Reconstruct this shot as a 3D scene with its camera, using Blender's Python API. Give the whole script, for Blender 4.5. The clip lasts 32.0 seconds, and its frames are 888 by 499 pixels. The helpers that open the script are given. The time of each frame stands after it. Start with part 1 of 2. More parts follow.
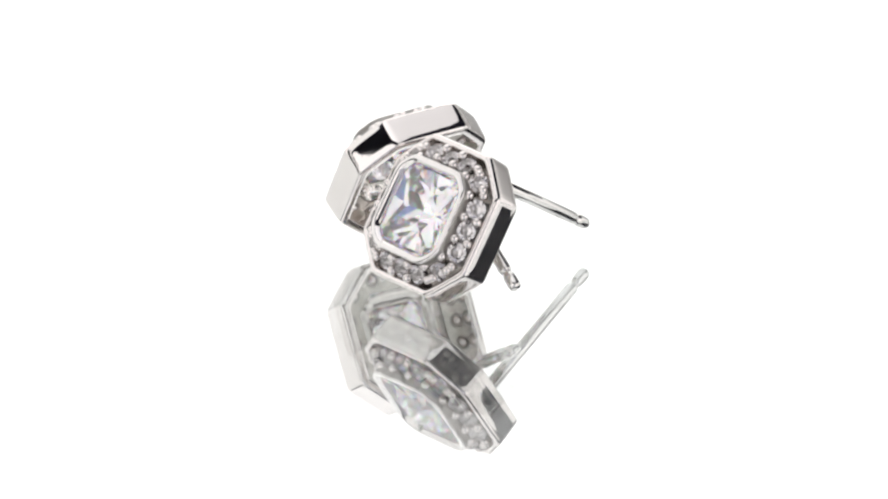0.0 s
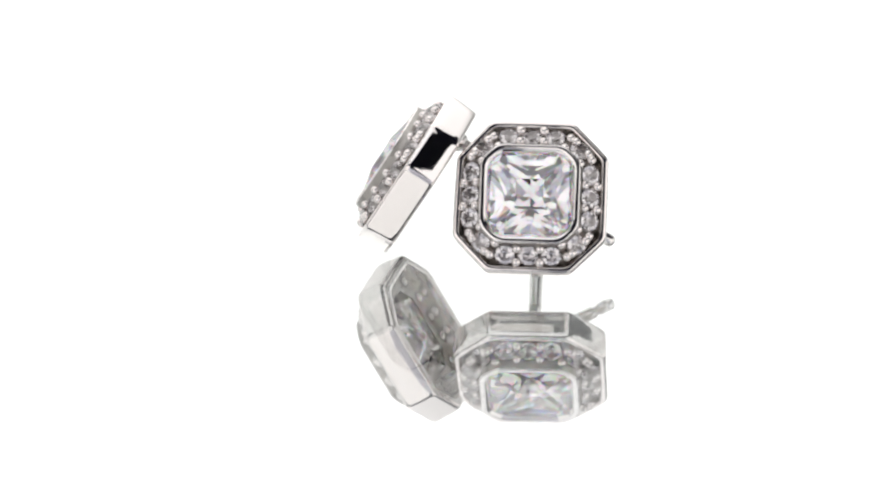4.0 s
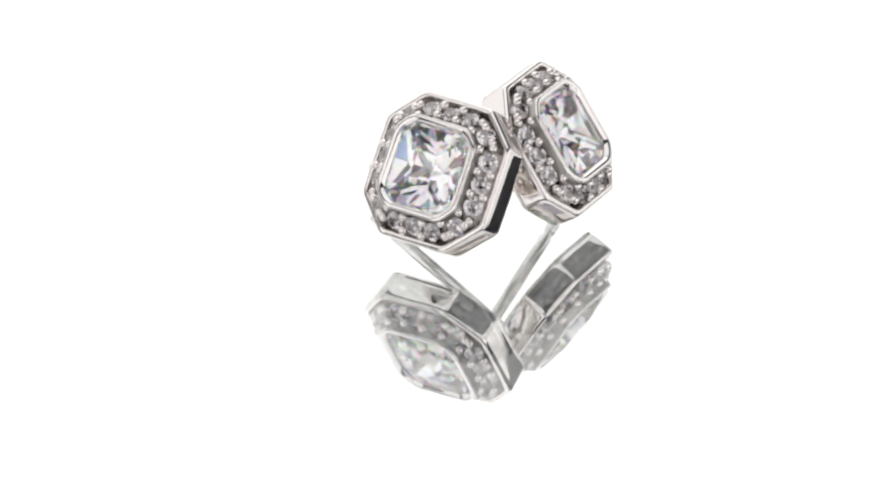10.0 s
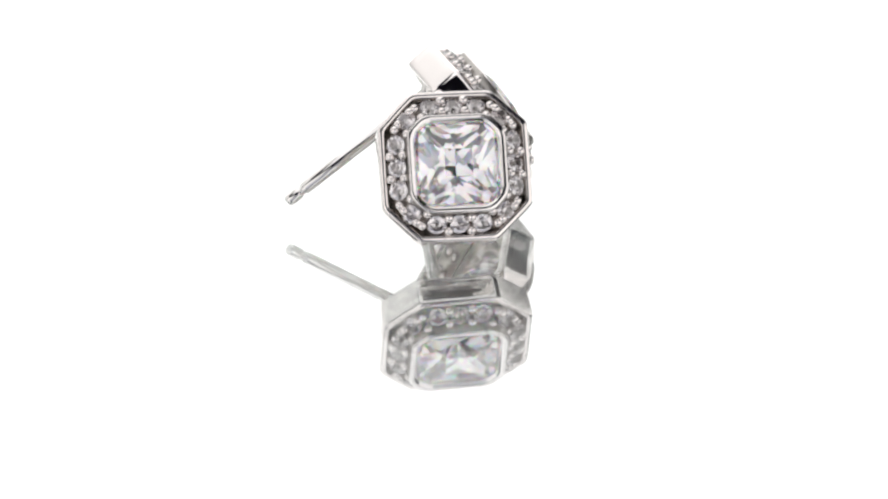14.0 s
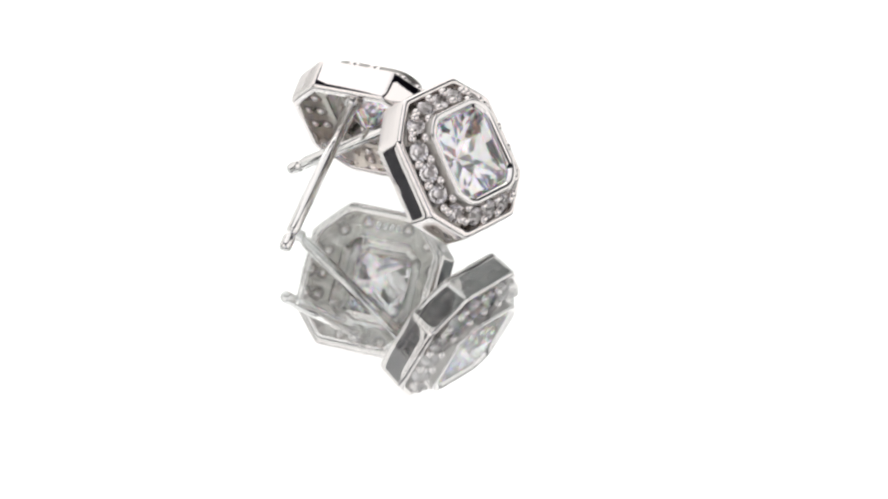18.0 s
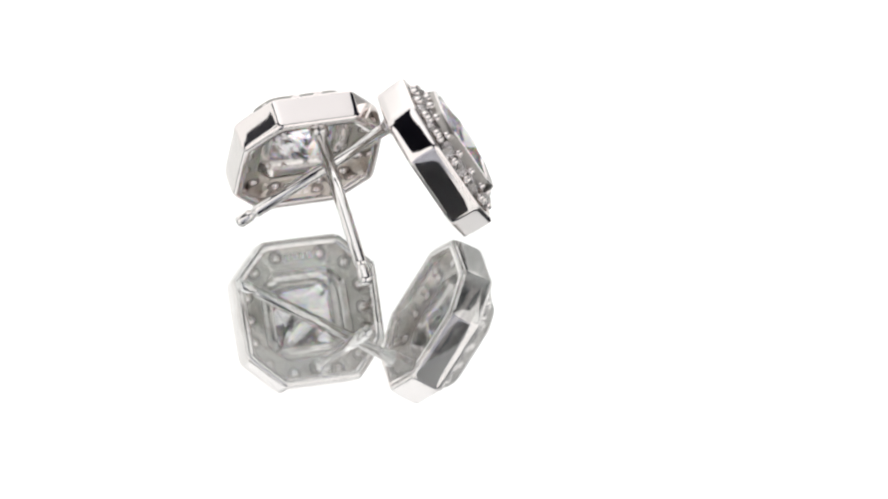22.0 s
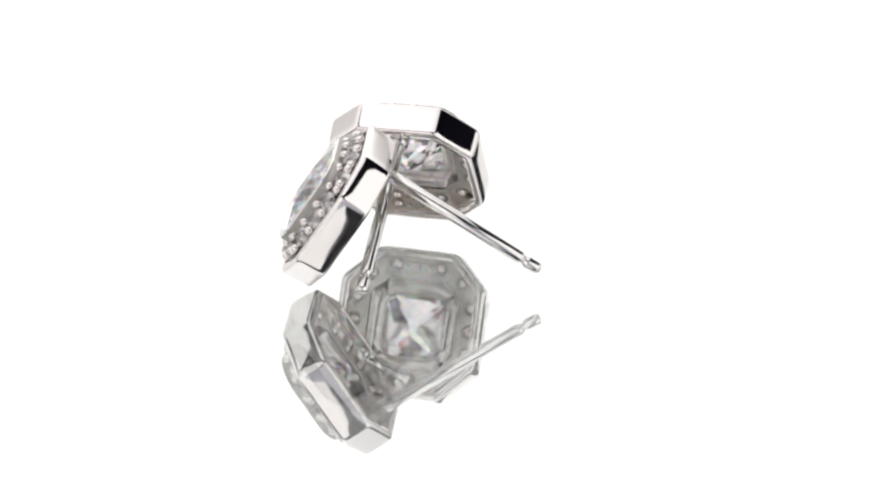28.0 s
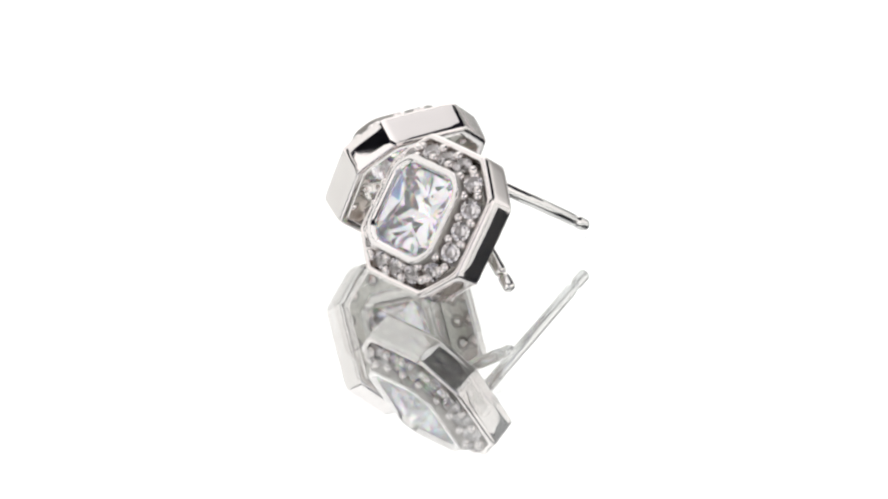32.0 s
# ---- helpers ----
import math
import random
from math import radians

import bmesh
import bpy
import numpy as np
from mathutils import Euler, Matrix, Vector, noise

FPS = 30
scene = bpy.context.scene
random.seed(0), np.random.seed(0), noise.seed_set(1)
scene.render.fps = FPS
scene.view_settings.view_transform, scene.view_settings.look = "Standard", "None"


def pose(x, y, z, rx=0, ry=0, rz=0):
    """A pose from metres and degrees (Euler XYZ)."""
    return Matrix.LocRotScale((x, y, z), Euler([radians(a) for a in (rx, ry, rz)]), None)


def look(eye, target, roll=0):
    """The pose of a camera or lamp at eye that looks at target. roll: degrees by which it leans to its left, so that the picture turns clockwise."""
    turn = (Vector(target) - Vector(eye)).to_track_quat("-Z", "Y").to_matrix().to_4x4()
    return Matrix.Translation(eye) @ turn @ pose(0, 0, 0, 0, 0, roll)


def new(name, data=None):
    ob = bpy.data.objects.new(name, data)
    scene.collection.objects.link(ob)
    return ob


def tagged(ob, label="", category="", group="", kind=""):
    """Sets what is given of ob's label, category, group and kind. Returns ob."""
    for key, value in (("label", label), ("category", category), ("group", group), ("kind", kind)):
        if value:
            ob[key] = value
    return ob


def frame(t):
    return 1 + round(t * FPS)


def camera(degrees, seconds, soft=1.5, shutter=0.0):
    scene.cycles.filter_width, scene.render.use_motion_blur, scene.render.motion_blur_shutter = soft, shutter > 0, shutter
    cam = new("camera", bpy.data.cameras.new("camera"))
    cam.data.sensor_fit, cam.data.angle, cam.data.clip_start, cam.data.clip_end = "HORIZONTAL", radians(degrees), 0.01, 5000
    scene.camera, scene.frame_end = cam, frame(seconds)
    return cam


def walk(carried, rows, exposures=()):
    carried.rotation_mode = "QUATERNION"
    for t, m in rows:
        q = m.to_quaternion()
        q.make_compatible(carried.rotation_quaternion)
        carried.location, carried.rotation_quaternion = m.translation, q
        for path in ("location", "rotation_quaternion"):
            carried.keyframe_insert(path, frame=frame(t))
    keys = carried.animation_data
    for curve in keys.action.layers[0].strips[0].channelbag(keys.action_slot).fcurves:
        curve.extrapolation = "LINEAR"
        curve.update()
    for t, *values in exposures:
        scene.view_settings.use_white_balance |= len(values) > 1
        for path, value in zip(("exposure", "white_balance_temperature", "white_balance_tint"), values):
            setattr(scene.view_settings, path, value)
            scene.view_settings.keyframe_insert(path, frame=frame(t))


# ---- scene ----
# All sizes are in metres; MM turns millimetres into metres.
MM = 0.001
SECONDS = 32.0
TURN = radians(360.0) / 32.16  # the turntable, radians a second, anticlockwise from above

# ---- camera: a long macro lens on a tripod ----
EYE = Vector((0.95, -449.9, 194.05)) * MM
PITCH = radians(23.48)
cam = camera(7.05, SECONDS, soft=2.3)
STAND = look(EYE, EYE + Vector((0, math.cos(PITCH), -math.sin(PITCH))), -0.35)
walk(cam, [(0.0, STAND), (SECONDS, STAND)])

# ---- light: four softboxes in a dark studio ----
scene.view_settings.exposure = 0.0
world = bpy.data.worlds.new("studio")
scene.world = world
world.use_nodes = True
world.node_tree.nodes["Background"].inputs[0].default_value = (0.5, 0.52, 0.55, 1)
world.node_tree.nodes["Background"].inputs[1].default_value = 0.01
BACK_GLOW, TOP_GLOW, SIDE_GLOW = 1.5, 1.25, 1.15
scene.cycles.max_bounces, scene.cycles.glossy_bounces, scene.cycles.transmission_bounces = 24, 16, 20


# ---- materials ----
def material(name):
    m = bpy.data.materials.new(name)
    m.use_nodes = True
    n = m.node_tree.nodes
    return m, n, m.node_tree.links, n["Principled BSDF"]


def node(n, kind, **values):
    made = n.new(kind)
    for key, value in values.items():
        made.inputs[key.replace("_", " ")].default_value = value
    return made


def silver(name, colour, rough, wear, grain):
    """Rhodium-plated silver: polish with faint scratches, and a slow waviness of the metal."""
    m, n, k, b = material(name)
    place = n.new("ShaderNodeTexCoord")
    fine = node(n, "ShaderNodeTexNoise", Scale=grain, Detail=4.0)
    slow = node(n, "ShaderNodeTexNoise", Scale=260.0, Detail=1.0)
    k.new(place.outputs["Object"], fine.inputs["Vector"])
    k.new(place.outputs["Object"], slow.inputs["Vector"])
    spread = node(n, "ShaderNodeMapRange", To_Min=rough, To_Max=rough + wear)
    k.new(fine.outputs["Fac"], spread.inputs["Value"])
    k.new(spread.outputs["Result"], b.inputs["Roughness"])
    tone = n.new("ShaderNodeMixRGB")
    tone.inputs[1].default_value = (*colour, 1)
    tone.inputs[2].default_value = (*(c * 0.93 for c in colour), 1)
    k.new(slow.outputs["Fac"], tone.inputs[0])
    k.new(tone.outputs[0], b.inputs["Base Color"])
    wave = node(n, "ShaderNodeBump", Strength=0.25, Distance=0.00006)
    k.new(slow.outputs["Fac"], wave.inputs["Height"])
    scratch = node(n, "ShaderNodeBump", Strength=0.15 + wear, Distance=0.000002)
    k.new(fine.outputs["Fac"], scratch.inputs["Height"])
    k.new(wave.outputs[0], scratch.inputs["Normal"])
    k.new(scratch.outputs[0], b.inputs["Normal"])
    b.inputs["Metallic"].default_value = 1.0
    return m


def gem(name, tint, index, rough, spread=0.0, veil=0.0):
    """Cubic zirconia; with a spread of its index it splits white light into colours, and an uneven painted white haze
    may dull it.
    """
    m, n, k, b = material(name)
    n.remove(b)
    made = []
    share = 0.66
    rest = (1 - share) / 2
    primaries = ((share, rest, rest, 1), (rest, share, rest, 1), (rest, rest, share, 1)) if spread else ((1, 1, 1, 1),)
    for i, primary in enumerate(primaries):
        g = n.new("ShaderNodeBsdfGlass")
        g.inputs["Color"].default_value = (*(c * p for c, p in zip(tint, primary)), 1)
        g.inputs["Roughness"].default_value = rough
        g.inputs["IOR"].default_value = index + spread * (i - 1)
        made.append(g)
    whole = made[0]
    for g in made[1:]:
        both = n.new("ShaderNodeAddShader")
        k.new(whole.outputs[0], both.inputs[0])
        k.new(g.outputs[0], both.inputs[1])
        whole = both
    if veil:
        where = n.new("ShaderNodeTexCoord")
        noise = node(n, "ShaderNodeTexNoise", Scale=700.0, Detail=4.0)
        k.new(where.outputs["Object"], noise.inputs["Vector"])
        amount = node(n, "ShaderNodeMapRange")
        amount.inputs["From Min"].default_value = 0.3
        amount.inputs["From Max"].default_value = 0.7
        amount.inputs["To Min"].default_value = 0.5 * veil
        amount.inputs["To Max"].default_value = 1.5 * veil
        k.new(noise.outputs[0], amount.inputs["Value"])
        # diffuse white paints a milky haze that lifts the stone's dark facets
        veil_white = n.new("ShaderNodeBsdfDiffuse")
        veil_white.inputs["Color"].default_value = (0.86, 0.86, 0.88, 1)
        mixed = n.new("ShaderNodeMixShader")
        k.new(amount.outputs[0], mixed.inputs[0])
        k.new(whole.outputs[0], mixed.inputs[1])
        k.new(veil_white.outputs[0], mixed.inputs[2])
        whole = mixed
    k.new(whole.outputs[0], n["Material Output"].inputs["Surface"])
    return m


def plain(name, colour, rough, scale, vary=0.12, metal=0.0):
    m, n, k, b = material(name)
    place = n.new("ShaderNodeTexCoord")
    coarse = node(n, "ShaderNodeTexNoise", Scale=scale, Detail=6.0)
    k.new(place.outputs["Object"], coarse.inputs["Vector"])
    tone = n.new("ShaderNodeMixRGB")
    tone.inputs[1].default_value = (*(c * (1 - vary) for c in colour), 1)
    tone.inputs[2].default_value = (*(min(1.0, c * (1 + vary)) for c in colour), 1)
    k.new(coarse.outputs["Fac"], tone.inputs[0])
    k.new(tone.outputs[0], b.inputs["Base Color"])
    bump = node(n, "ShaderNodeBump", Strength=0.2, Distance=0.0004)
    k.new(coarse.outputs["Fac"], bump.inputs["Height"])
    k.new(bump.outputs[0], b.inputs["Normal"])
    b.inputs["Roughness"].default_value = rough
    b.inputs["Metallic"].default_value = metal
    return m


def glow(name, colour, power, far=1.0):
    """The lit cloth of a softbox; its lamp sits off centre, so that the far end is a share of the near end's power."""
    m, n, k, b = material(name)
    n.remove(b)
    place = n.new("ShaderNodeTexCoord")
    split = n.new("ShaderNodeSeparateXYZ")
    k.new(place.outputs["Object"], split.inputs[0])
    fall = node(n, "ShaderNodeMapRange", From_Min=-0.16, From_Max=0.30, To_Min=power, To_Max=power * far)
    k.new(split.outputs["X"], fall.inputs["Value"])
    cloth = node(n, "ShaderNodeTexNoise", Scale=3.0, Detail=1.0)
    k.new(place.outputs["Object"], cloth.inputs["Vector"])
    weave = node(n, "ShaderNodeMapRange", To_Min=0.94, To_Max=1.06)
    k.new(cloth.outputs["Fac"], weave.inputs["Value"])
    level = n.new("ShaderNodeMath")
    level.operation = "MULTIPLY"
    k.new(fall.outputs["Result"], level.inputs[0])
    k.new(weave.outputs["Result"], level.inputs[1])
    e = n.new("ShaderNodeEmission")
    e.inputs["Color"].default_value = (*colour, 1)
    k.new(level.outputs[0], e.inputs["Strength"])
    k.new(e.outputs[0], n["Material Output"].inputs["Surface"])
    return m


def sweep_glow(name, power, sides):
    """The backlit sweep: brightest behind the turntable, with a fade painted into its glow low down beside it."""
    m, n, k, b = material(name)
    n.remove(b)
    place = n.new("ShaderNodeTexCoord")
    split = n.new("ShaderNodeSeparateXYZ")
    k.new(place.outputs["Object"], split.inputs[0])
    level = node(n, "ShaderNodeMapRange", From_Min=0.47, From_Max=0.585, To_Min=sides, To_Max=power)
    level.interpolation_type = "SMOOTHSTEP"
    k.new(split.outputs["Y"], level.inputs["Value"])
    # dimming painted into the emission strength, low down at the back
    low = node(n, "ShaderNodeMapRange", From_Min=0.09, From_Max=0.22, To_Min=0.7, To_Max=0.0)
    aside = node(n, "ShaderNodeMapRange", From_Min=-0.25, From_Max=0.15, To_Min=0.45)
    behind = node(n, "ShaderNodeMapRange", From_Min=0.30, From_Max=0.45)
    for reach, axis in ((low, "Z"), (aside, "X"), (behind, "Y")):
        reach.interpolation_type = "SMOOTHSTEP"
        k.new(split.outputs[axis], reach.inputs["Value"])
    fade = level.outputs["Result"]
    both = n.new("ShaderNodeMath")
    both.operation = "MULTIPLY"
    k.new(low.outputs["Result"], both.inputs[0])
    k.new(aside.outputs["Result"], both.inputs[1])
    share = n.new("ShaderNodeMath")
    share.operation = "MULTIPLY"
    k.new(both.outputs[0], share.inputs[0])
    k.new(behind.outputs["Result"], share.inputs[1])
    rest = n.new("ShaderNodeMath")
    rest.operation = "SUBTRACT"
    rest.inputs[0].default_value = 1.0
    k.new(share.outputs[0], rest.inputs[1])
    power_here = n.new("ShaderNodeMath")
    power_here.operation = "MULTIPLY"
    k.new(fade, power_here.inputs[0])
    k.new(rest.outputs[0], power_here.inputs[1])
    e = n.new("ShaderNodeEmission")
    e.inputs["Color"].default_value = (1.0, 0.99, 0.975, 1)
    k.new(power_here.outputs[0], e.inputs["Strength"])
    k.new(e.outputs[0], n["Material Output"].inputs["Surface"])
    return m


POLISH = silver("polished_silver", (0.945, 0.898, 0.882), 0.02, 0.05, 2500.0)
SATIN = silver("satin_silver", (0.74, 0.725, 0.71), 0.10, 0.14, 3000.0)
POSTS = silver("post_silver", (0.87, 0.855, 0.84), 0.035, 0.06, 3000.0)
DULL = silver("grained_silver", (0.73, 0.705, 0.655), 0.22, 0.16, 5000.0)
SEAT = silver("bright_satin_silver", (0.91, 0.885, 0.86), 0.16, 0.12, 4000.0)
SHADED_SEAT = silver("shaded_silver", (0.34, 0.325, 0.305), 0.12, 0.16, 4000.0)
RECESS_SHADE = silver("recess_shade_silver", (0.42, 0.40, 0.38), 0.25, 0.2, 4000.0)
BURNISH = silver("burnished_silver", (0.93, 0.90, 0.89), 0.03, 0.05, 3000.0)
CENTRE = gem("clear_zirconia", (0.992, 0.988, 0.996), 2.15, 0.03)
CROWN = gem("fiery_zirconia", (0.992, 0.988, 0.996), 2.15, 0.03, 0.016, 0.055)
SMALL = gem("small_zirconia", (0.97, 0.962, 0.965), 2.15, 0.0)
CLOTH_BACK = sweep_glow("lit_backdrop", BACK_GLOW, 1.02)
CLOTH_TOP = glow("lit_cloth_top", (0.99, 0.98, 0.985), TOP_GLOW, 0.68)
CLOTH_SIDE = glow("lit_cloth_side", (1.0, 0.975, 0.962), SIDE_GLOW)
BLACK = plain("black_fabric", (0.022, 0.021, 0.03), 0.8, 30.0)
ROOM = plain("dark_studio_paint", (0.046, 0.044, 0.080), 0.9, 2.0)
CARD = plain("pale_grey_card", (0.66, 0.67, 0.76), 0.7, 20.0, 0.03)
TABLE = plain("white_laminate", (0.75, 0.75, 0.74), 0.4, 20.0, 0.03)


def slab_glass():
    m, n, k, b = material("clear_acrylic")
    n.remove(b)
    g = n.new("ShaderNodeBsdfGlass")
    g.inputs["Color"].default_value = (0.99, 0.99, 0.99, 1)
    g.inputs["Roughness"].default_value = 0.0
    g.inputs["IOR"].default_value = 1.49
    k.new(g.outputs[0], n["Material Output"].inputs["Surface"])
    return m


def mirror_coat():
    m, n, k, b = material("mirror_coating")
    place = n.new("ShaderNodeTexCoord")
    haze = node(n, "ShaderNodeTexNoise", Scale=120.0, Detail=5.0)
    k.new(place.outputs["Object"], haze.inputs["Vector"])
    spread = node(n, "ShaderNodeMapRange", To_Min=0.008, To_Max=0.022)
    k.new(haze.outputs["Fac"], spread.inputs["Value"])
    k.new(spread.outputs["Result"], b.inputs["Roughness"])
    b.inputs["Base Color"].default_value = (0.915, 0.94, 0.935, 1)
    b.inputs["Metallic"].default_value = 0.90
    return m


ACRYLIC, MIRROR = slab_glass(), mirror_coat()


# ---- shapes ----
def part(name, bm, mat, parent=None, label="", smooth=False):
    me = bpy.data.meshes.new(name)
    bmesh.ops.recalc_face_normals(bm, faces=bm.faces)
    if smooth:
        for f in bm.faces:
            f.smooth = True
    bm.to_mesh(me)
    bm.free()
    me.materials.append(mat)
    ob = new(name, me)
    ob.parent = parent
    return tagged(ob, label)


def box(size, centre=(0, 0, 0), bevel=0.0):
    bm = bmesh.new()
    bmesh.ops.create_cube(bm, size=1.0, matrix=Matrix.Translation(centre) @ Matrix.Diagonal((*size, 1)))
    if bevel:
        bmesh.ops.bevel(bm, geom=bm.edges[:], offset=bevel, segments=2, affect="EDGES")
    return bm


def lathe(profile, count, unit=1.0):
    """A body turned about z: profile rows of (radius, height), closed at both ends."""
    profile = [(r * unit, z * unit) for r, z in profile]
    bm = bmesh.new()
    rings = []
    for r, z in profile:
        if r < 1e-9:
            rings.append([bm.verts.new((0, 0, z))])
        else:
            rings.append([bm.verts.new((r * math.cos(2 * math.pi * i / count), r * math.sin(2 * math.pi * i / count), z)) for i in range(count)])
    for a, b in zip(rings, rings[1:]):
        for i in range(count):
            j = (i + 1) % count
            if len(a) == 1:
                bm.faces.new((a[0], b[i], b[j]))
            elif len(b) == 1:
                bm.faces.new((a[i], b[0], a[j]))
            else:
                bm.faces.new((a[i], b[i], b[j], a[j]))
    return bm


# ---- studio room ----
def studio():
    half, height, thick, floor_z = 1.6, 1.9, 0.1, -0.80
    walls = (("wall_north", (0, half + thick / 2), (2 * half + 2 * thick, thick)), ("wall_south", (0, -half - thick / 2), (2 * half + 2 * thick, thick)),
             ("wall_east", (half + thick / 2, 0), (thick, 2 * half)), ("wall_west", (-half - thick / 2, 0), (thick, 2 * half)))
    for name, (x, y), (sx, sy) in walls:
        tagged(part(name, box((sx, sy, height), (x, y, floor_z + height / 2)), ROOM), "dark painted studio wall", "wall", kind="structure")
    tagged(part("floor", box((2 * half, 2 * half, thick), (0, 0, floor_z - thick / 2)), ROOM), "dark studio floor", "floor", kind="structure")
    tagged(part("ceiling", box((2 * half, 2 * half, thick), (0, 0, floor_z + height + thick / 2)), ROOM), "dark studio ceiling", "ceiling", kind="structure")
    table = tagged(new("table"), "white laminate table under the turntable", "table")
    table.location = (0, 0, floor_z)
    top = -SLAB - 14 * MM - floor_z
    part("tabletop", box((1.5, 1.4, 0.025), (0, 0, top - 0.0125), 0.003), TABLE, table)
    for x in (-0.7, 0.7):
        for y in (-0.65, 0.65):
            part("leg", box((0.04, 0.04, top - 0.025), (x, y, (top - 0.025) / 2), 0.003), TABLE, table)


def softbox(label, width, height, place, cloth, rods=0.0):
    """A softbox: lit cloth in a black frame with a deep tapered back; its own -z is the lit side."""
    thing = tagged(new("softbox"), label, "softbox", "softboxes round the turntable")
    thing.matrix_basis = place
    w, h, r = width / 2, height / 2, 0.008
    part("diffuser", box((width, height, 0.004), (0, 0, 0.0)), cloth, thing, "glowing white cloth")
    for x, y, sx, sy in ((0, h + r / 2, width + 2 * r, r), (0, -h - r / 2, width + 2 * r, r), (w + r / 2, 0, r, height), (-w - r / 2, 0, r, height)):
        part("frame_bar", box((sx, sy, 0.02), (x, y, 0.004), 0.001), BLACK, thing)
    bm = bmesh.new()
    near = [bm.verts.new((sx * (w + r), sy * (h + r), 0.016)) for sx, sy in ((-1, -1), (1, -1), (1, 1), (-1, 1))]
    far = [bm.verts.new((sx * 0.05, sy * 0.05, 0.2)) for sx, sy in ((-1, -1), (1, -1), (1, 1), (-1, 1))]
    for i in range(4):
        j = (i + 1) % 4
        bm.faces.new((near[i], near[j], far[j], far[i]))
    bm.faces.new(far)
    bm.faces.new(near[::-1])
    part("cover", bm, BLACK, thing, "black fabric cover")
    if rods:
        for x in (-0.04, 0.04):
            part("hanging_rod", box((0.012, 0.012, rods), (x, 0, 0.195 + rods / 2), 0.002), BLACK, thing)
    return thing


def round_at(azimuth, elevation, distance):
    """A place round the turntable; azimuth 0 is the camera's side, positive to its right."""
    a, e = radians(azimuth), radians(elevation)
    return (distance * math.sin(a) * math.cos(e), -distance * math.cos(a) * math.cos(e), distance * math.sin(e))


SLAB = 3.84 * MM


def backdrop_top(azimuth):
    """How high the sweep reaches, in degrees of elevation: tall on the left and behind, low on the right."""
    return float(np.interp(azimuth, (-180, -130, -112, -100, -70), (51, 52, 48, 46, 46)) if azimuth < 0 else np.interp(azimuth, (73, 82, 86, 93, 97, 105, 109, 114, 143, 146, 180), (27, 26, 19, 21.5, 26, 26.5, 22.5, 19, 18.5, 50, 51)))


def lights():
    table_top = -SLAB - 14 * MM
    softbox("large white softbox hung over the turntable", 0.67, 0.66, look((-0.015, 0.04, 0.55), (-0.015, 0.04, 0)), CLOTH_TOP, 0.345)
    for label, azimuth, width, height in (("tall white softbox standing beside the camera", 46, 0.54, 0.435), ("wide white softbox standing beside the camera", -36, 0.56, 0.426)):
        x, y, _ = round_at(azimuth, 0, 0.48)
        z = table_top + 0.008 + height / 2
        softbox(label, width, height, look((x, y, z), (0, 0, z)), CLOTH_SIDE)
    card = tagged(new("bounce_card"), "low pale grey bounce card standing below the lens", "card")
    card.location = (0.005, -0.36, table_top)
    part("board", box((0.28, 0.004, 0.140), (0, 0, 0.070), 0.0008), CARD, card)
    for x in (-0.07, 0.07):
        part("foot", box((0.012, 0.05, 0.003), (x, -0.024, 0.0015), 0.0006), BLACK, card)
    # a black flag between the left softbox and the sweep
    flag = tagged(new("black_flag"), "black flag card standing beside the sweep", "card")
    x, y, _ = round_at(-80.5, 0, 0.52)
    flag.matrix_basis = pose(x, y, table_top, 0, 0, -80.5)
    part("board", box((0.105, 0.004, 0.36), (0, 0, 0.18), 0.0008), BLACK, flag)
    for x in (-0.04, 0.04):
        part("foot", box((0.012, 0.06, 0.003), (x, -0.02, 0.0015), 0.0006), BLACK, flag)
    # curved backlit sweep behind the turntable, from the left round to the right
    bm = bmesh.new()
    rows = []
    for i in range(143):
        azimuth = -70 - (360 - 70 - 73) * i / 142
        a = radians(azimuth)
        z = 0.6 * math.tan(radians(backdrop_top(azimuth + 360 if azimuth < -180 else azimuth)))
        rows.append([bm.verts.new((0.6 * math.sin(a) * (1 + d), -0.6 * math.cos(a) * (1 + d), h)) for h, d in ((table_top, 0), (z, 0), (z, 0.01), (table_top, 0.01))])
    for a, b in zip(rows, rows[1:]):
        for i in range(4):
            j = (i + 1) % 4
            bm.faces.new((a[i], b[i], b[j], a[j]))
    bm.faces.new(rows[0])
    bm.faces.new(rows[-1][::-1])
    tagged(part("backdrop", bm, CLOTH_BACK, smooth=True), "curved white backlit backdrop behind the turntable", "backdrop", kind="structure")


studio()
lights()


# ---- turntable with its mirror plate ----
def turntable():
    thing = tagged(new("turntable"), "slowly turning display turntable topped with a clear mirrored acrylic disc", "turntable")
    part("mirror_disc", lathe([(0, -0.0), (94.4 * MM, 0), (95 * MM, -0.6 * MM), (95 * MM, -SLAB + 0.1 * MM), (94.8 * MM, -SLAB), (0, -SLAB)], 128), ACRYLIC, thing, "clear acrylic disc")
    part("mirror_coating", lathe([(0, -SLAB - 0.004 * MM), (94.7 * MM, -SLAB - 0.004 * MM), (94.7 * MM, -SLAB - 0.3 * MM), (0, -SLAB - 0.3 * MM)], 128), MIRROR, thing, "silvered mirror backing")
    part("platter", lathe([(0, -SLAB - 0.3 * MM), (92 * MM, -SLAB - 0.3 * MM), (93 * MM, -SLAB - 1.3 * MM), (93 * MM, -SLAB - 13 * MM), (92 * MM, -SLAB - 14 * MM), (0, -SLAB - 14 * MM)], 96), TABLE, thing)
    return thing


TURNTABLE = turntable()

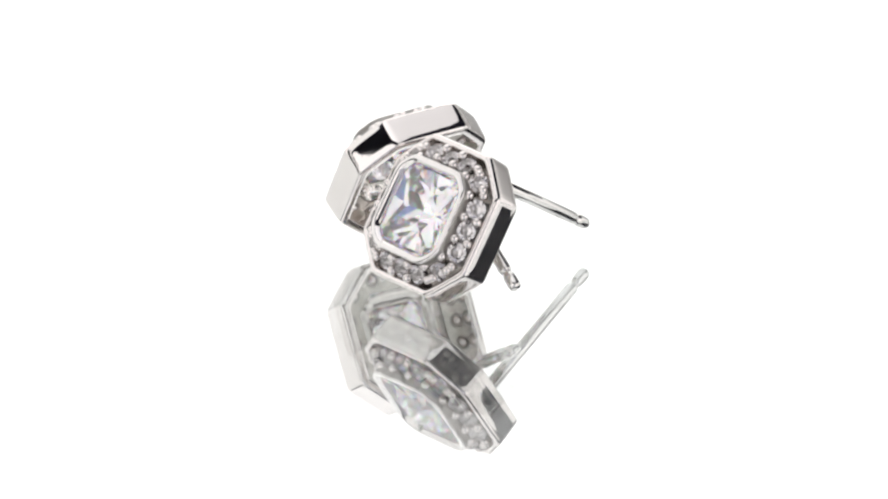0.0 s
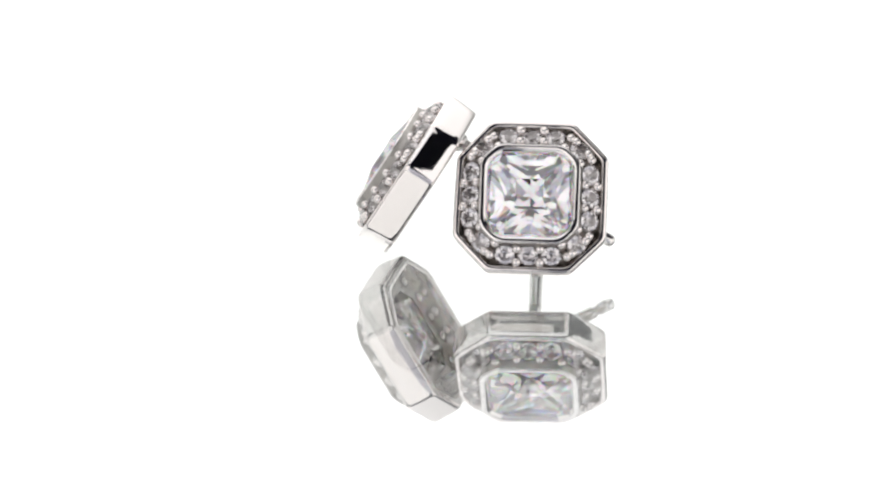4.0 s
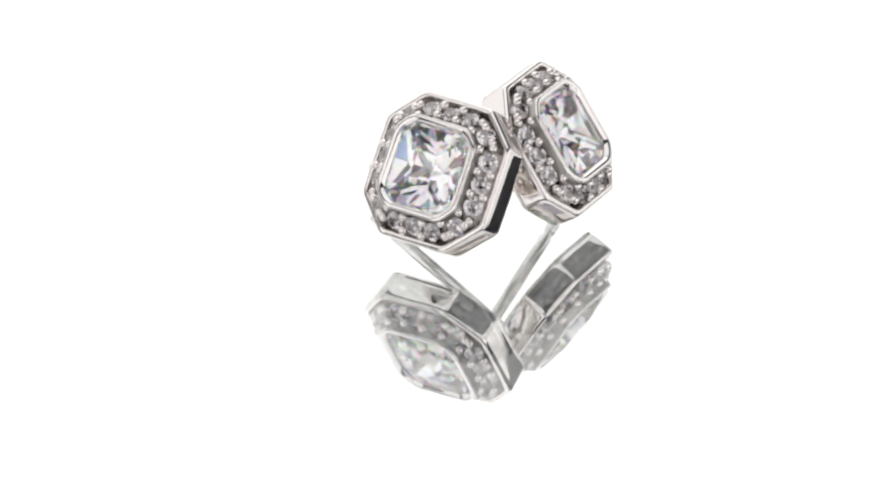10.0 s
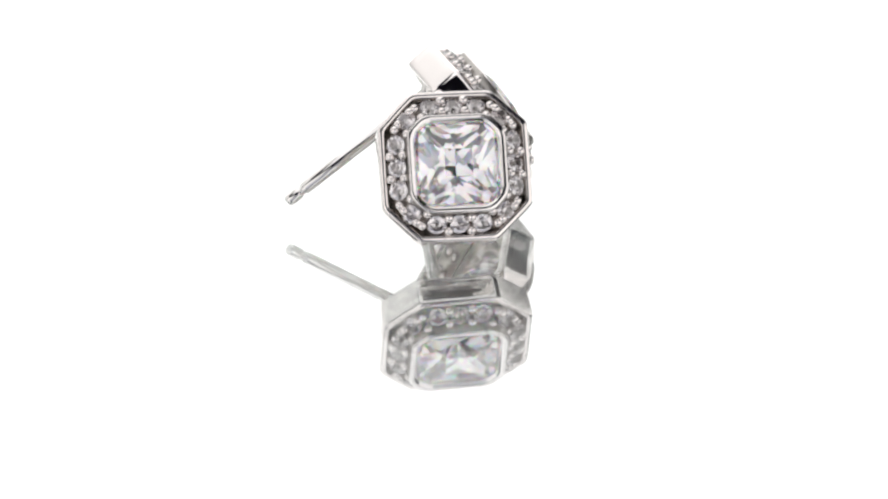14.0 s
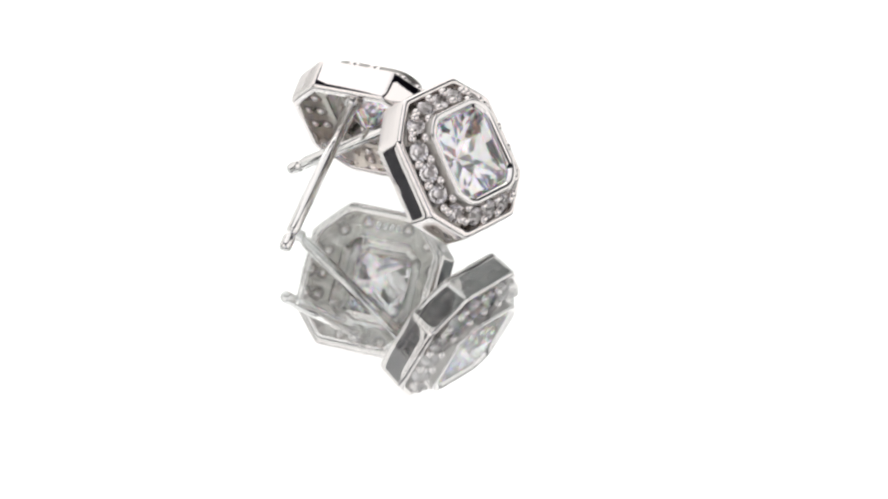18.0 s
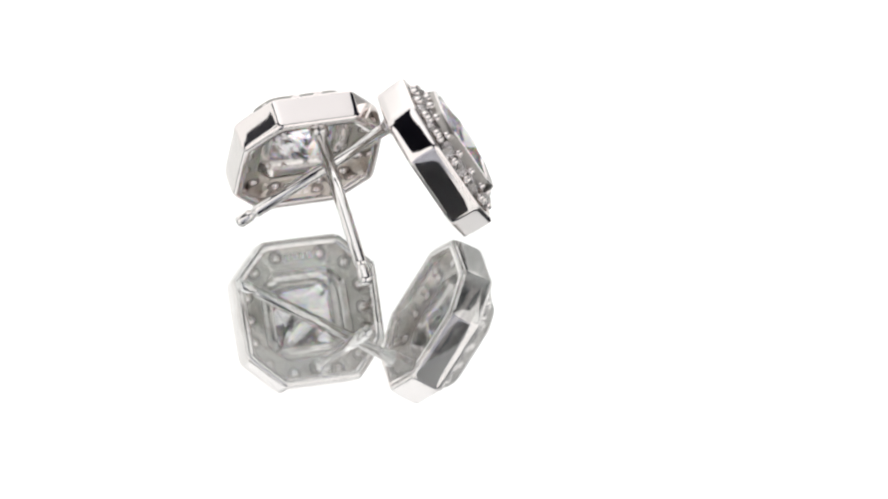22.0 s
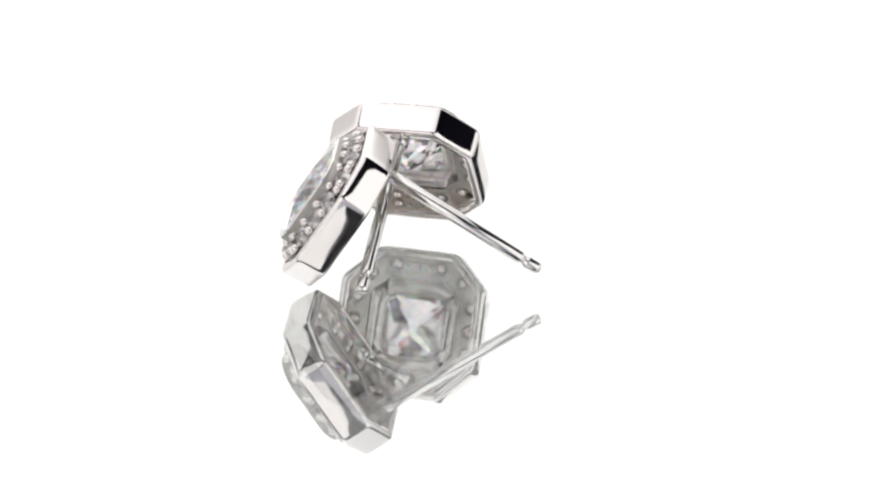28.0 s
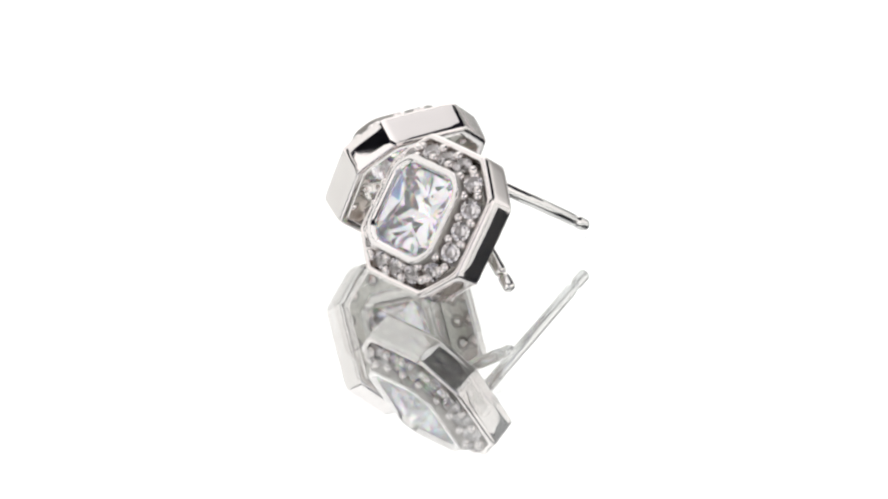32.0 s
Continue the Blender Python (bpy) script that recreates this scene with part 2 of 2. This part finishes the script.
# ---- stud earrings ----
HALF, FLAT, DEPTH = 5.0, 2.71, 2.32  # the octagon's half width, half of a flat side, and the thickness, in millimetres


def octagon(half, half0=HALF, flat0=FLAT, rounding=0.14, steps=4, swell=0.0, skew={}):
    """The octagon inset evenly to the given half width, with rounded corners and, where swell is given, slightly domed sides, as (x, y) in millimetres."""
    flat = flat0 - (half0 - half) * 0.41421
    corners = [Vector(c) for c in ((-flat, half), (flat, half), (half, flat), (half, -flat), (flat, -half), (-flat, -half), (-half, -flat), (-half, flat))]
    for i, shift in skew.items():  # hand-finished corners sit a little askew
        corners[i] += Vector(shift)
    points = []
    for i, c in enumerate(corners):
        before, after = corners[i - 1] - c, corners[(i + 1) % 8] - c
        a, b = c + before.normalized() * rounding, c + after.normalized() * rounding
        for s in range(steps + 1):
            u = s / steps
            points.append((1 - u) ** 2 * a + 2 * u * (1 - u) * c + u * u * b)
        if swell:
            end = corners[(i + 1) % 8] - after.normalized() * rounding
            out = Vector((-after.y, after.x)).normalized()
            for s in range(1, 6):
                u = s / 6
                points.append(b.lerp(end, u) + out * swell * 4 * u * (1 - u))
    return points


def band(profile, half0=HALF, flat0=FLAT, rounding=0.14, swell=0.0, skew={}):
    """A closed octagonal ring whose section is the profile of (half width, height) in millimetres."""
    bm = bmesh.new()
    rings = [[bm.verts.new((p.x * MM, p.y * MM, z * MM)) for p in octagon(h, half0, flat0, rounding, swell=swell, skew=skew)] for h, z in profile]
    for a, b in zip(rings, rings[1:] + rings[:1]):
        for i in range(len(a)):
            j = (i + 1) % len(a)
            bm.faces.new((a[i], a[j], b[j], b[i]))
    return bm


def weighted(ob):
    for f in ob.data.polygons:
        f.use_smooth = True
    ob.modifiers.new("normals", "WEIGHTED_NORMAL").keep_sharp = True
    return ob


BEZEL, BEZEL_FLAT, BEZEL_TOP = 3.36, 2.25, 1.35


def centre_stone():
    """A square zirconia with cut corners, ground facet by facet from a block: table, crown, girdle, and chevron rows whose innermost facets meet in a star."""
    top = BEZEL_TOP - 0.38
    low = top - 0.08
    tip = low - 2.81
    cuts = []

    def facet(azimuth, slope, reach, z, up=-1):
        """A facet that leans by slope degrees and passes the given distance from the axis at height z, in millimetres."""
        a, lean = radians(azimuth), radians(slope)
        out = Vector((math.cos(a), math.sin(a), 0))
        cuts.append((out * reach + Vector((0, 0, z)), out * math.sin(lean) + Vector((0, 0, up * math.cos(lean))), up))

    # the profile down the middle of a side, in rows from the tip to the girdle; each row's facets run out to the corner
    first = 0.71 * math.tan(radians(36.26))
    second = first + 0.59 * math.tan(radians(43.19))
    profile = [Vector((0, 0, tip)), Vector((0, 0.71, tip + first)), Vector((0, 1.3, tip + second)), Vector((0, 2.86, low - 0.03))]
    corner = Vector((2.75, 2.75, tip + 2.75))
    for side in (0, 90, 180, 270):
        turn = Matrix.Rotation(radians(side), 3, "Z")
        facet(side, 90, 2.86, 0)
        facet(side + 45, 90, 3.45, 0)
        for m in (-1, 1):
            mirror = Matrix.Diagonal((m, 1, 1))
            for lower, upper in zip(profile, profile[1:]):
                normal = turn @ (mirror @ (upper - lower).cross(corner - lower).normalized())
                cuts.append((turn @ (mirror @ lower), normal if normal.z < 0 else -normal, -1))
            facet(side + 45 + m * 6.8, 48.3, 3.38, low - -0.03)
            facet(side + m * 1.75, 38, 2.84, top, 1)
        facet(side + 45, 37.51, 3.43, top, 1)
        facet(side, 18, 2.45, top + 0.21, 1)
    facet(0, 0, 0, top + 0.7, 1)
    bm = box((6.2, 6.2, 5.0), (0, 0, top - 1.6))
    for place, normal, up in cuts:
        cut = bmesh.ops.bisect_plane(bm, geom=bm.verts[:] + bm.edges[:] + bm.faces[:], dist=1e-5, plane_co=place, plane_no=normal, clear_outer=True)
        rim = [e for e in cut["geom_cut"] if isinstance(e, bmesh.types.BMEdge)]
        if len(rim) > 2:
            for f in bmesh.ops.edgeloop_fill(bm, edges=rim)["faces"]:
                f.material_index = 1 if up > 0 else 0
    bmesh.ops.remove_doubles(bm, verts=bm.verts, dist=1e-4)
    bmesh.ops.scale(bm, vec=(MM, MM, MM), verts=bm.verts)
    return bm


def small_stone(radius):
    """A round brilliant: table, crown, girdle, pavilion."""
    bm = bmesh.new()
    r = radius * MM
    table = [bm.verts.new((0.58 * r * math.cos(a), 0.58 * r * math.sin(a), 0.30 * r)) for a in (math.pi * i / 4 for i in range(8))]
    rim = [bm.verts.new((r * math.cos(a), r * math.sin(a), 0.0)) for a in (math.pi * (i + 0.5) / 8 for i in range(16))]
    low = [bm.verts.new((r * math.cos(a), r * math.sin(a), -0.05 * r)) for a in (math.pi * (i + 0.5) / 8 for i in range(16))]
    tip = bm.verts.new((0, 0, -0.80 * r))
    bm.faces.new(table)
    for i in range(8):
        j = (i + 1) % 8
        a, b, c = rim[2 * i - 1], rim[2 * i], rim[2 * i + 1]
        bm.faces.new((table[i], a, b))
        bm.faces.new((table[i], b, table[j]))
        bm.faces.new((table[j], b, c))
    for i in range(16):
        j = (i + 1) % 16
        bm.faces.new((rim[i], rim[j], low[j], low[i]))
        bm.faces.new((low[i], low[j], tip))
    return bm


SLOPE = 30.0  # the halo falls away from the bezel, in degrees


def halo_places():
    """Sixteen seats round the channel, three to a side and one to a cut corner, and the middles between them."""
    mid = 4.03
    side = [(-1.56, mid), (0.0, mid), (1.56, mid), (3.22, 3.22)]
    return [(x * c + y * s, -x * s + y * c) for s, c in ((0, 1), (1, 0), (0, -1), (-1, 0)) for x, y in side]


def stud_earring(skew={}):
    thing = tagged(new("stud_earring"), "octagonal silver stud earring with square clear stone and pave halo", "earring", "pair of stud earrings")
    wall = [(4.76, -DEPTH), (4.86, -DEPTH + 0.015), (4.955, -DEPTH + 0.06), (5.02, -DEPTH + 0.13), (5.055, -DEPTH + 0.24), (5.085, -1.70), (5.115, -1.25), (5.137, -0.80), (5.148, -0.36), (5.135, -0.22), (5.09, -0.11), (5.03, -0.03), (4.95, 0.0), (4.78, 0.0), (4.71, -0.03),
            (4.66, -0.55), (4.66, -0.95), (4.44, -1.0), (4.40, -DEPTH + 0.1), (4.44, -DEPTH)]
    weighted(part("frame", band(wall, rounding=0.30, swell=0.014, skew=skew), POLISH, thing))
    # the seat's dark colour paints the shade between the halo stones
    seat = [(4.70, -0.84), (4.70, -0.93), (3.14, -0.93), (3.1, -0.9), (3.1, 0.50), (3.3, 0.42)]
    weighted(part("halo_seat", band(seat), SHADED_SEAT, thing, "silver seat under the halo stones, coloured dark as shade"))
    plate = [(4.69, -0.94), (4.69, -1.0), (4.5, -1.03), (3.14, -1.03), (3.1, -0.97)]
    weighted(part("setting_plate", band(plate), DULL, thing, "satin silver plate behind the halo stones"))
    lip = [(BEZEL + 0.003, BEZEL_TOP - 0.12), (BEZEL - 0.05, BEZEL_TOP - 0.025), (BEZEL - 0.12, BEZEL_TOP), (BEZEL - 0.34, BEZEL_TOP - 0.005), (BEZEL - 0.40, BEZEL_TOP - 0.04),
           (BEZEL - 0.46, BEZEL_TOP - 0.11), (BEZEL - 0.60, BEZEL_TOP - 0.21), (BEZEL - 0.61, BEZEL_TOP - 0.26), (BEZEL - 0.30, BEZEL_TOP - 0.44), (BEZEL - 0.2, BEZEL_TOP - 0.44)]
    weighted(part("bezel", band(lip, BEZEL, BEZEL_FLAT, 0.5), BURNISH, thing, "raised polished bezel"))
    # wall below the lip, its silver darkened to paint shade round the bezel
    wall = [(BEZEL + 0.08, -0.9), (BEZEL + 0.06, 0.5), (BEZEL + 0.0, BEZEL_TOP - 0.124), (BEZEL - 0.1, BEZEL_TOP - 0.124), (BEZEL - 0.28, BEZEL_TOP - 0.45), (BEZEL - 0.28, -0.9)]
    weighted(part("bezel_wall", band(wall, BEZEL, BEZEL_FLAT, 0.5), RECESS_SHADE, thing, "silver wall under the bezel, coloured dark as shade"))
    cup = [(BEZEL - 0.26, BEZEL_TOP - 0.47), (BEZEL - 0.26, -0.9), (BEZEL - 0.31, -0.9), (BEZEL - 0.31, BEZEL_TOP - 1.2), (2.2, BEZEL_TOP - 1.66), (2.12, BEZEL_TOP - 1.64), (2.12, BEZEL_TOP - 1.56), (BEZEL - 0.31, BEZEL_TOP - 1.05), (BEZEL - 0.31, BEZEL_TOP - 0.47)]
    weighted(part("stone_seat", band(cup, BEZEL, BEZEL_FLAT, 0.5), SEAT, thing, "bright satin silver seat under the large stone"))
    part("centre_stone", centre_stone(), CENTRE, thing, "large clear square stone with cut corners").data.materials.append(CROWN)
    seats = halo_places()
    stone = bead = seat = None
    shape = small_stone(0.67)
    for i, (x, y) in enumerate(seats):
        way = Vector((x, y)) if i % 4 == 3 else (Vector((0, y)) if abs(y) > abs(x) else Vector((x, 0)))
        lean = Matrix.Rotation(radians(SLOPE), 4, Vector((-way.y, way.x, 0)))
        turn = pose(x * MM, y * MM, 0.34 * MM) @ lean @ pose(0, 0, 0, 3 * math.sin(5.1 * i), 3 * math.cos(3.7 * i), 23.0 * i)
        if stone is None:
            stone = part("halo_stone", shape, SMALL, thing, "small round clear stone")
        else:
            one = new("halo_stone", stone.data)
            one.parent = thing
            tagged(one, "small round clear stone")
        (stone if i == 0 else one).matrix_basis = turn
    # grains of metal that hold the stones, two between each pair
    drop = lathe([(0, 0.25 * MM), (0.10 * MM, 0.233 * MM), (0.19 * MM, 0.17 * MM), (0.25 * MM, 0.07 * MM), (0.265 * MM, -0.03 * MM), (0.25 * MM, -0.18 * MM), (0.20 * MM, -0.4 * MM), (0.18 * MM, -0.95 * MM), (0, -0.95 * MM)], 14)
    bmesh.ops.scale(drop, vec=(1.26, 1.26, 1.2), verts=drop.verts)
    for i, (x, y) in enumerate(seats):
        x2, y2 = seats[(i + 1) % 16]
        cx, cy = (x + x2) / 2, (y + y2) / 2
        out = Vector((cx, cy)).normalized()
        across = Vector((x2 - x, y2 - y)).normalized()
        side = Vector((-across.y, across.x))
        side = side if side.dot(out) > 0 else -side
        for off, along in ((-0.40, 0.0), (0.42, 0.0), (0.36, 0.42 if i % 4 == 2 else -0.42)):
            if along and i % 4 < 2:
                continue
            if bead is None:
                bead = one = part("bead", drop, POLISH, thing, smooth=True)
            else:
                one = new("bead", bead.data)
                one.parent = thing
            one.matrix_basis = Matrix.Translation(Vector((cx + side.x * off + across.x * along, cy + side.y * off + across.y * along, 0.48 - (off + 0.02) * 0.58)) * MM) @ Matrix.Rotation(radians(SLOPE), 4, Vector((-side.y, side.x, 0)))
    # seat rings behind the halo stones, darkened to paint the shade of pierced holes
    ring = lathe([(0.34 * MM, -0.04 * MM), (0.50 * MM, -0.04 * MM), (0.50 * MM, 0.01 * MM), (0.42 * MM, 0.05 * MM), (0.36 * MM, 0.03 * MM), (0.34 * MM, -0.04 * MM)], 18)
    dot = lathe([(0, 0.26 * MM), (0.15 * MM, 0.23 * MM), (0.28 * MM, 0.12 * MM), (0.35 * MM, -0.03 * MM), (0, -0.03 * MM)], 14)
    azure = point = None
    for i, (x, y) in enumerate(seats):
        if i in (1, 9):
            continue
        if azure is None:
            azure = one = part("seat_ring", ring, RECESS_SHADE, thing, smooth=True)
            point = two = part("stone_tip", dot, POLISH, thing, smooth=True)
        else:
            one, two = new("seat_ring", azure.data), new("stone_tip", point.data)
            one.parent = two.parent = thing
        one.matrix_basis = pose(x * MM, y * MM, -1.03 * MM, 180)
        two.matrix_basis = pose(x * MM, y * MM, -1.03 * MM, 180)
    # the post, with its solder foot and the notch near its tip
    post = part("post", lathe([(0, -0.9), (0.43, -0.9), (0.43, -13.1), (0.40, -13.2), (0.31, -13.3), (0.31, -13.5), (0.40, -13.6), (0.42, -13.75), (0.42, -14.36), (0.38, -14.6), (0.26, -14.71), (0, -14.74)], 24, MM), POSTS, thing, "straight polished post with a notched tip", smooth=True)
    post.location = (-0.16 * MM, 3.79 * MM, 0)
    foot = part("solder_foot", lathe([(0, -2.75), (0.45, -2.72), (0.62, -2.5), (0.66, -2.2), (0.60, -1.6), (0.66, -1.0), (0, -1.0)], 20, MM), SATIN, post, smooth=True)
    # stamped marks on the back, too small to read
    part("hallmark_plate", box((2.3 * MM, 0.86 * MM, 0.10 * MM), (0.0, -3.98 * MM, -1.05 * MM), 0.03 * MM), DULL, thing, "small raised hallmark plate")
    for x, w in ((-0.78, 0.34), (-0.28, 0.30), (0.22, 0.36), (0.76, 0.34)):
        part("hallmark_bar", box((w * MM, 0.5 * MM, 0.06 * MM), (x * MM, -3.98 * MM, -1.11 * MM), 0.025 * MM), SATIN, thing)
    return thing


# where the two lie at the start; the turntable's axis is the origin
LEAN_A = Matrix(((0.6618, 0.4179, -0.6223), (-0.7496, 0.3590, -0.5560), (-0.0090, 0.8346, 0.5509))).to_4x4()
LEAN_B = Matrix(((-0.8501, 0.2595, -0.4581), (-0.5260, -0.4536, 0.7194), (-0.0212, 0.8526, 0.5222))).to_4x4()
REST_A = Matrix.Translation(Vector((-0.014, -9.590, 5.349)) * MM) @ LEAN_A
REST_B = Matrix.Translation(Vector((-2.108, 0.463, 5.301)) * MM) @ LEAN_B
EARRING_A = stud_earring({7: (0.14, -0.12)})
EARRING_A.matrix_basis = REST_A
EARRING_B = stud_earring({1: (-0.05, 0.0), 2: (0.0, 0.08), 4: (-0.18, 0.0)})
EARRING_B.matrix_basis = REST_B


def motions():
    """The turntable turns once in about 32 seconds and carries both earrings."""
    steps = [i / 10 for i in range(int(SECONDS * 10) + 1)]
    for thing, rest in ((TURNTABLE, Matrix.Identity(4)), (EARRING_A, REST_A), (EARRING_B, REST_B)):
        walk(thing, [(t, Matrix.Rotation(TURN * t, 4, "Z") @ rest) for t in steps])


motions()
